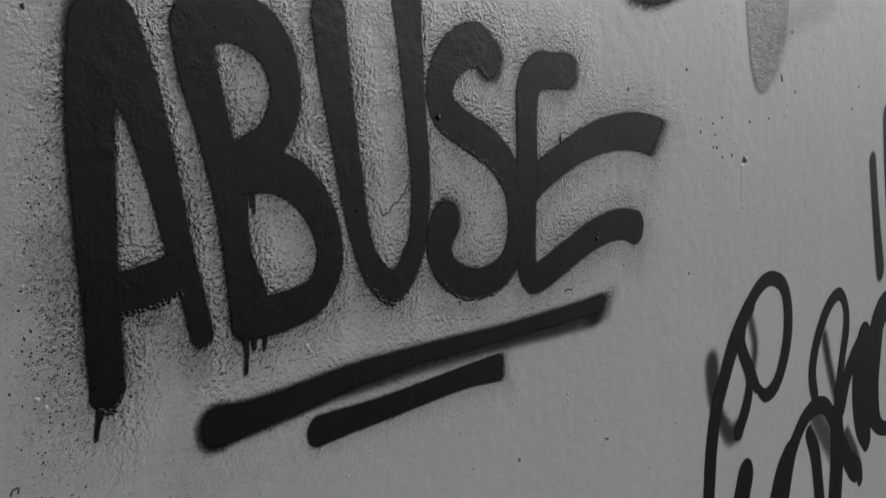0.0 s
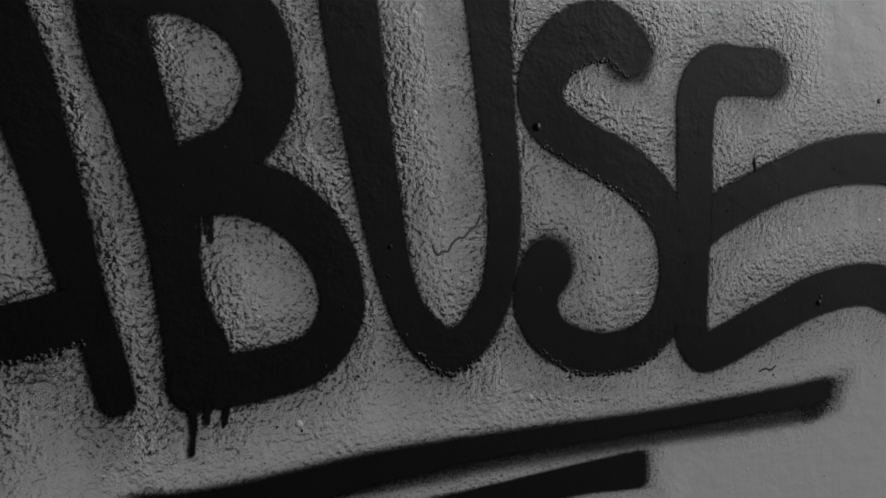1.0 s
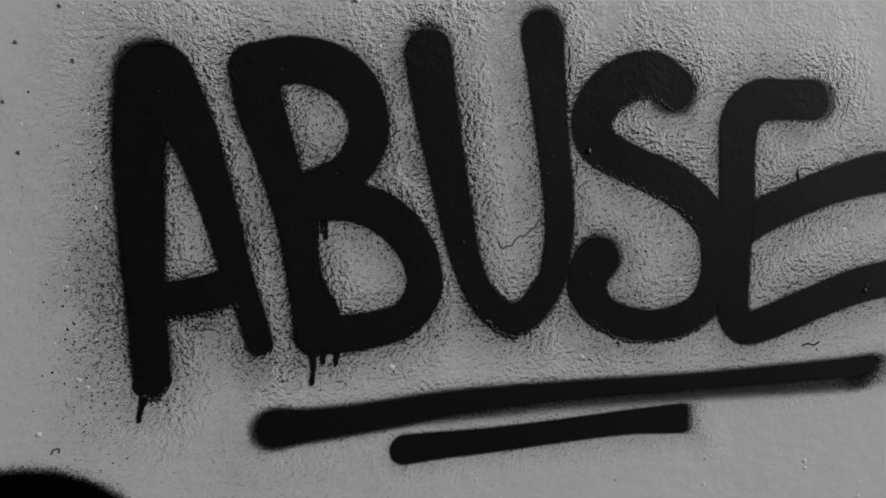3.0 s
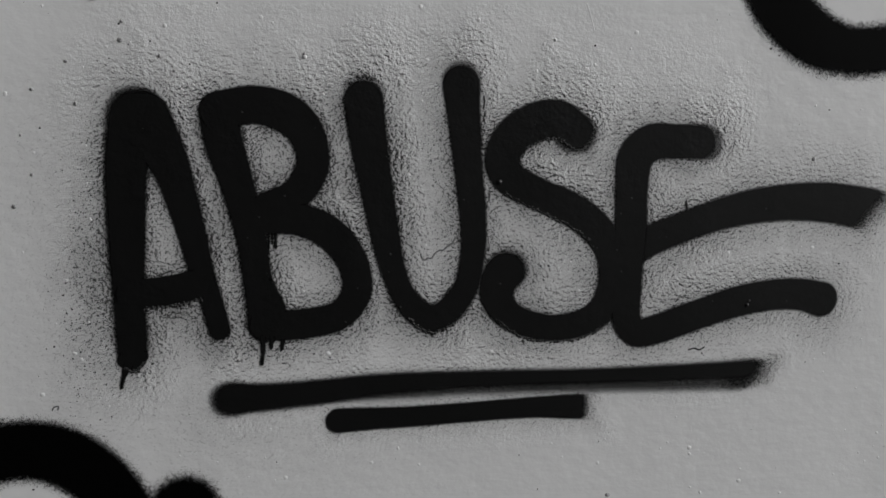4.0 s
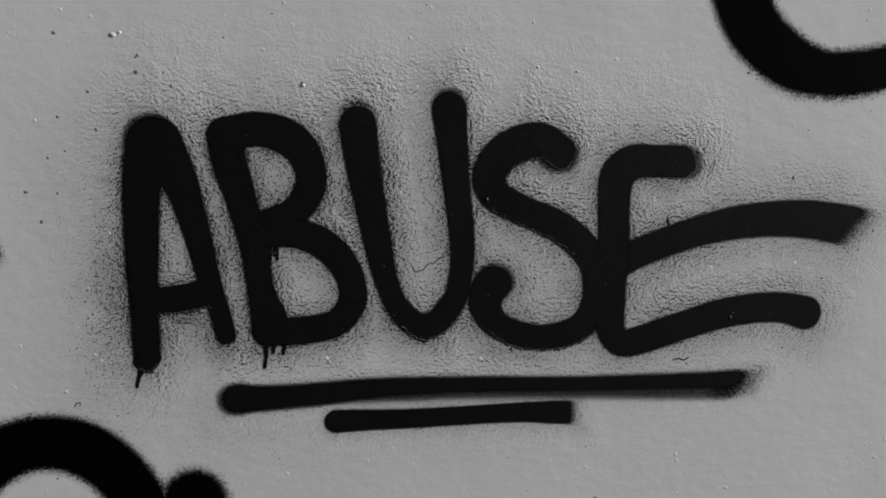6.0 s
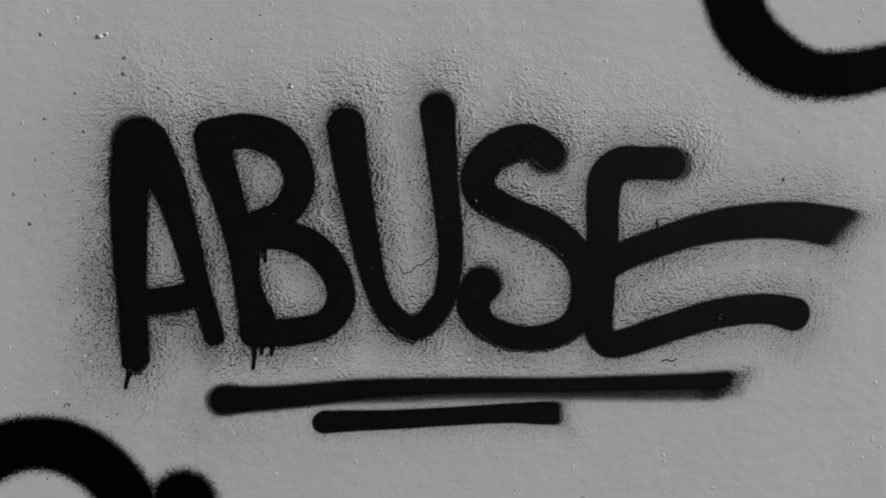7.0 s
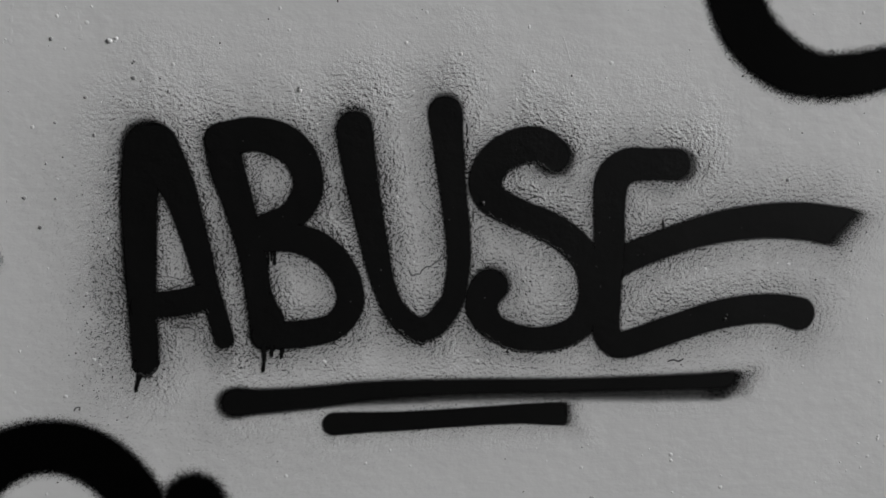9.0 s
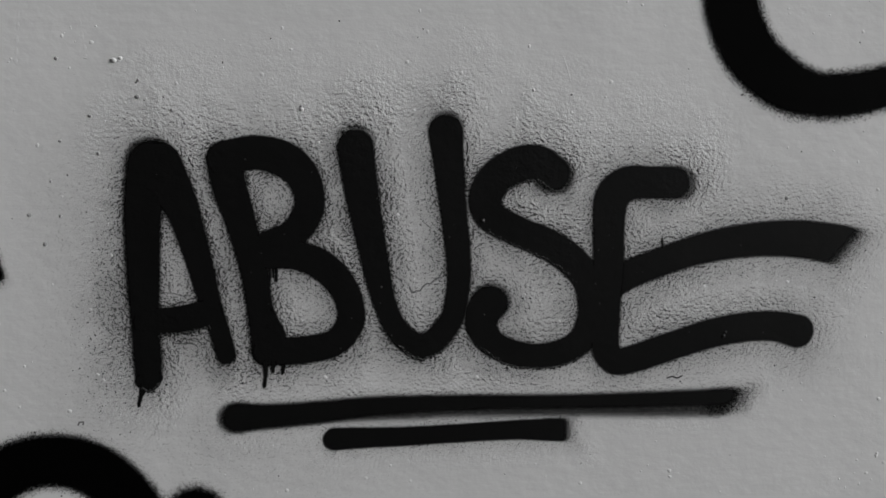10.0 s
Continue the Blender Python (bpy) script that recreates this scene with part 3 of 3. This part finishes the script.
# unseen plain wall added opposite, so head-on reflections in the paint stay dark
me = box_mesh("unseen_wall", (-14.0, -6.3, 0), (5.2, -6.0, 4.6))
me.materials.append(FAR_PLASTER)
tagged(new("unseen_wall", me), "unseen plain dark wall added opposite to darken reflections", "wall", "", "structure")

bm = bmesh.new()
bmesh.ops.create_grid(bm, x_segments=8, y_segments=8, size=1500)
me = bpy.data.meshes.new("ground")
bm.to_mesh(me)
bm.free()
me.materials.append(EARTH)
tagged(new("ground", me), "dark weathered asphalt ground in front of the wall", "ground", "", "structure")

# ---- lay the paint ----
for order, (name, paint, box, coat, bare, parent, under_coat, label) in enumerate(FILMS):
    i0, i1, j0, j1 = box
    if coat.size == 0:
        continue
    near = np.maximum.reduce([coat[:-1, :-1], coat[1:, :-1], coat[:-1, 1:], coat[1:, 1:]])
    me = lattice_mesh(name, (near > 0.02) & bare, box, 0.00010 + 0.00001 * (order % 12) if under_coat else 0.00025 + 0.00004 * (order % 12), {"coat": coat, "rough": rough[j0:j1, i0:i1]})
    me.materials.append(paint)
    ob = new(name, me)
    ob.parent = parent
    ob.location = -parent.location
    if label:
        ob["label"] = label

# ---- grit, runs and flaws of the plaster ----

def ridge(name, points, material, parent, rise=0.5, kind="", label="", base=0.0, wobble=0.0):
    """A run, seam or mark: a half-round bead along a curve on the face, its width given by the points' radii."""
    run = curve_samples(points, 6)
    bm = bmesh.new()
    rows = []
    for k, (x, z, r) in enumerate(run):
        dx, dz = run[min(k + 1, len(run) - 1)][:2] - run[max(k - 1, 0)][:2]
        size = math.hypot(dx, dz) or 1.0
        nx, nz = -dz / size, dx / size
        if wobble:
            sway = wobble * math.sin(k * 0.9 + points[0][0])
            x, z, r = x + nx * sway, z + nz * sway, r * (1 + 0.35 * math.sin(k * 1.7 + points[0][1]))
        end = 0.35 if k in (0, len(run) - 1) else 1.0
        y = -height(x, z) - base
        row = []
        for a in range(7):
            c, s = math.cos(math.pi * a / 6), math.sin(math.pi * a / 6)
            row.append(bm.verts.new((x + nx * r * c * end, y - r * rise * s * end + 0.0001, z + nz * r * c * end)))
        rows.append(row)
    for p, q in zip(rows, rows[1:]):
        for a in range(6):
            bm.faces.new((p[a], p[a + 1], q[a + 1], q[a]))
    bm.faces.new(rows[0])
    bm.faces.new(rows[-1])
    bmesh.ops.recalc_face_normals(bm, faces=bm.faces)
    me = bpy.data.meshes.new(name)
    bm.to_mesh(me)
    bm.free()
    me.polygons.foreach_set("use_smooth", np.ones(len(me.polygons), bool))
    me.materials.append(material)
    ob = new(name, me)
    ob.parent = parent
    ob.location = -parent.location
    return tagged(ob, label, "", "", kind)


def domes(name, spots, material, parent, kind="", label=""):
    """Small uneven lumps on the face, all in one mesh; each spot is x, z, radius, rise and base in metres."""
    verts, faces = [], []
    for x, z, r, rise, base in spots:
        at, y = len(verts), -height(x, z) - base
        squash, turn = rng.uniform(0.7, 1.3), rng.uniform(0, 6.28)
        for ring, (wide, up) in enumerate(((1.0, -0.05), (0.72, 0.62))):
            for a in range(8):
                ang = turn + a * math.pi / 4
                k = wide * rng.uniform(0.82, 1.15)
                verts.append((x + r * k * math.cos(ang) * squash, y - rise * up, z + r * k * math.sin(ang)))
        verts.append((x + r * rng.uniform(-0.2, 0.2), y - rise, z + r * rng.uniform(-0.2, 0.2)))
        for a in range(8):
            b = (a + 1) % 8
            faces.append((at + a, at + 8 + a, at + 8 + b, at + b))
            faces.append((at + 8 + a, at + 16, at + 8 + b))
    me = bpy.data.meshes.new(name)
    me.from_pydata(verts, [], faces)
    me.polygons.foreach_set("use_smooth", np.ones(len(me.polygons), bool))
    me.materials.append(material)
    ob = new(name, me)
    ob.parent = parent
    ob.location = -parent.location
    return tagged(ob, label, "", "", kind)


# old paint runs under the last coat of wall paint
for run in (
    [(-398.5, 1660.5, 1.2), (-400.8, 1630.2, 1.5), (-403, 1602.3, 1.7), (-403.8, 1591.1, 2.2)],
    [(-348.2, 1646.2, 1), (-344.7, 1620.8, 1.5), (-342.1, 1603, 1.7), (-342.2, 1597.9, 2.3)],
    [(411.4, 1323, 1.2), (414.6, 1300, 1.3), (418.5, 1271.2, 1.2), (421, 1236.5, 1)],
    [(213.2, 1252.7, 1.1), (214.9, 1224.2, 1.3), (220.6, 1201.2, 1.4), (230.5, 1194.1, 1.6), (236.4, 1192.2, 1.4)],
    [(600.3, 1389.3, 4.8), (600.9, 1357.5, 3.9), (599.8, 1337.1, 3.2)],
):
    ridge("old_paint_run", run, PLASTER, wall, 0.06, base=0.00003, wobble=0.0002)
ridge("hairline_crack", [(-44.2, 1386.4, 0.3), (-42.6, 1382.1, 0.4), (-39.9, 1380.5, 0.4), (-37.7, 1382.1, 0.3), (-34, 1382.1, 0.4), (-31.3, 1385.8, 0.3), (-27, 1389, 0.4), (-23.8, 1389, 0.3), (-19, 1393.2, 0.4), (-15.3, 1395.4, 0.3), (-13.1, 1399.6, 0.3), (-10.4, 1401.8, 0.3), (-9.9, 1406.6, 0.2)], CRACK, wall, 0.5)
ridge("scratch", [(101.6, 1607.4, 0.5), (106.2, 1594.4, 0.5), (110.2, 1580.2, 0.4)], PLASTER, wall, 0.25)
ridge("chip", [(210, 1293.4, 0.6), (215.6, 1295, 0.8), (221.3, 1293.7, 0.8), (226.9, 1296.4, 0.6)], CLOT, wall, 0.4)
ridge("chip", [(-232, 1429, 1), (-227.4, 1429, 1.3)], CLOT, wall, 0.4)
ridge("chip", [(-355.1, 1257.3, 0.7), (-353.5, 1260.4, 0.7), (-349.9, 1260.9, 0.7), (-350.5, 1257.7, 0.7)], SEAM, wall, 0.5)
ridge("chip", [(10.3, 1524.7, 0.5), (10.8, 1517.3, 0.7), (9.8, 1512, 0.5)], CLOT, wall, 0.4)
ridge("chip", [(11.4, 1509.9, 1.1), (11.5, 1505.7, 1.1)], CLOT, wall, 0.4)
ridge("paint_run", [(202.7, 1432.6, 0.8), (203.4, 1427.7, 1.1), (204.1, 1423.3, 0.8)], CLOT, letter_e, 0.4, base=0.0006)

# single larger blisters
for x, z, r in ((-0.146, 1.554, 2.2), (0.074, 1.574, 1.8), (-0.317, 1.597, 2.6), (-0.311, 1.599, 1.8), (0.606, 1.393, 4.5), (0.286, 1.144, 1.8)):
    domes("blister", [(x, z, r / 1000, r / 1300, 0)], PLASTER, wall)

# pits and blisters beside the word and past its end, as small dark domes
for x, z in [(-375.0, 1486.0), (-395.0, 1455.0), (-367.0, 1454.0), (-265.0, 1552.0), (-295.0, 1579.0), (-366.0, 1523.0), (-253.0, 1540.0), (-296.0, 1564.0), (-339.0, 1546.0), (-332.0, 1512.0), (-381.0, 1428.0), (-146.0, 1556.0), (-368.0, 1598.0)]:
    domes("dark_blister", [(x / 1000, z / 1000, rng.uniform(0.0014, 0.0025), 0.0013, 0)], DULL, wall)
for x, z in [(525.0, 1423.0), (530.0, 1409.0), (489.0, 1427.0), (520.0, 1435.0), (543.0, 1441.0), (620.0, 1435.0), (745.0, 1540.0), (758.0, 1469.0), (676.0, 1438.0), (570.0, 1399.0), (328.0, 1471.0), (454.0, 1491.0), (521.0, 1410.0), (545.0, 1398.0), (996.0, 1476.0), (968.0, 1446.0), (289.0, 1143.0), (464.0, 1280.0), (136.0, 1159.0)]:
    domes("pit", [(x / 1000, z / 1000, rng.uniform(0.0014, 0.0024), 0.0012, 0)], DULL, wall)
ridge("chip", [(713.0, 1490.0, 1.6), (715.0, 1480.0, 2.4)], CLOT, wall, 0.4)

# grit under the wall paint, dark specks on it, clots in the letters
grit, specks, clots = [], [], []
while len(grit) < 480:
    x, z = rng.uniform(-0.5, 0.9), rng.uniform(1.0, 1.72)
    r = 0.0009 + 0.0013 * rng.random() ** 2
    if min(HALO[int((z - Z0) / STEP), int((x - X0) / STEP)], LINE_HALO[int((z - Z0) / STEP), int((x - X0) / STEP)], SOLID[DEEP_BLACK.name][int((z - Z0) / STEP), int((x - X0) / STEP)], SOLID[MARKER_BLACK.name][int((z - Z0) / STEP), int((x - X0) / STEP)]) > 0.014:
        grit.append((x, z, r, r * rng.uniform(0.12, 0.28), 0))
while len(specks) < 420:
    x, z = rng.uniform(-0.5, 1.0), rng.uniform(1.0, 1.72)
    h = HALO[int((z - Z0) / STEP), int((x - X0) / STEP)]
    if 0.002 < h and rng.random() < 0.08 + math.exp(-h / 0.025):
        specks.append((x, z, 0.0003 + 0.0008 * rng.random() ** 2.5, 0.0003, 0))
while len(clots) < 26:
    x, z = rng.uniform(-0.33, 0.39), rng.uniform(1.25, 1.55)
    if HALO[int((z - Z0) / STEP), int((x - X0) / STEP)] < -0.004:
        clots.append((x, z, rng.uniform(0.0004, 0.0009), rng.uniform(0.0003, 0.0008), 0.0006))
clots += [(0.026, 1.449, 0.0026, 0.0018, 0.0006), (0.267, 1.335, 0.0022, 0.0016, 0.0006), (0.269, 1.339, 0.0012, 0.001, 0.0006), (-0.071, 1.386, 0.0012, 0.001, 0.0006)]
while len(specks) < 760:
    x, z = rng.normal(-0.326, 0.012), rng.normal(1.345, 0.06)
    if HALO[int((z - Z0) / STEP), int((x - X0) / STEP)] > 0.003:
        specks.append((x, z, 0.0003 + 0.0006 * rng.random() ** 2, 0.0003, 0))
specks += [(-0.123, 1.296, 0.0010, 0.0003, 0), (0.051, 1.306, 0.0016, 0.0004, 0), (0.066, 1.374, 0.0012, 0.0004, 0), (0.073, 1.374, 0.0011, 0.0004, 0)]
# the crumbly lower rims of the thickest pulls, where wet paint gathered on the grain
for name, run, parent in (("bar", [(-290.2, 1354.3, 12.6), (-259.4, 1357.1, 12.7), (-233.5, 1362.7, 12.7)], letter_a), ("foot", [(-295.9, 1298.7, 6.4), (-288.2, 1295.4, 6.4), (-281.4, 1301.7, 5)], letter_a), ("bowl", [(-95.4, 1517.9, 17.3), (-90.3, 1480.2, 16.3), (-83.5, 1443.2, 14.3), (-76.1, 1406, 13), (-68.7, 1373.8, 11.2), (-58.6, 1349.4, 10.9), (-46.7, 1335.2, 11.8), (-33.3, 1328.5, 12.5), (-20.4, 1333.2, 12.3), (-10.7, 1343.4, 12), (-2.4, 1356.9, 11.1), (2.1, 1378.5, 11.2), (3.6, 1400.1, 11.6), (1.8, 1426.9, 12.4), (-2.7, 1464.3, 13.1), (-7.2, 1506.7, 14.9), (-10, 1533, 16.5)], letter_u), ("base", [(94.1, 1495.3, 16.5), (78.8, 1504.8, 17), (59.9, 1502.6, 17.6), (40, 1490.9, 17.2), (28.4, 1471.7, 16.2), (34.4, 1453.6, 15.2), (60.6, 1439, 14.2), (87.9, 1427.6, 15), (112.9, 1411.2, 15.1), (129.7, 1391, 14.7), (133.9, 1371.8, 13.8), (132.6, 1352.7, 13.4), (124.1, 1332.4, 13.5), (106, 1321.6, 12.8), (81.2, 1317.6, 12.1), (56.4, 1321.3, 12.5), (36.1, 1331.4, 13), (26.1, 1346.8, 15.1), (27.1, 1359.8, 16.9), (31.4, 1367.9, 17), (34.6, 1369, 16.4)], letter_s)):
    rim = []
    for x, z, r in curve_samples(run, 10):
        for k in range(2):
            x1, z1 = x + rng.normal(0, 0.0012), z - r + rng.normal(-0.0007, 0.0008)
            if -0.0025 < HALO[int((z1 - Z0) / STEP), int((x1 - X0) / STEP)] < 0.0034:
                rim.append((x1, z1, rng.uniform(0.0004, 0.0014), rng.uniform(0.0003, 0.0008), 0.0003))
    if rim:
        domes("crumbly_rim", rim, CLOT, parent, "stuff")
domes("painted_grit", grit, PLASTER, wall, "stuff")
domes("dark_specks", specks, CLOT, wall, "stuff")
domes("paint_clots", clots, CLOT_GLOSS, wall, "stuff")
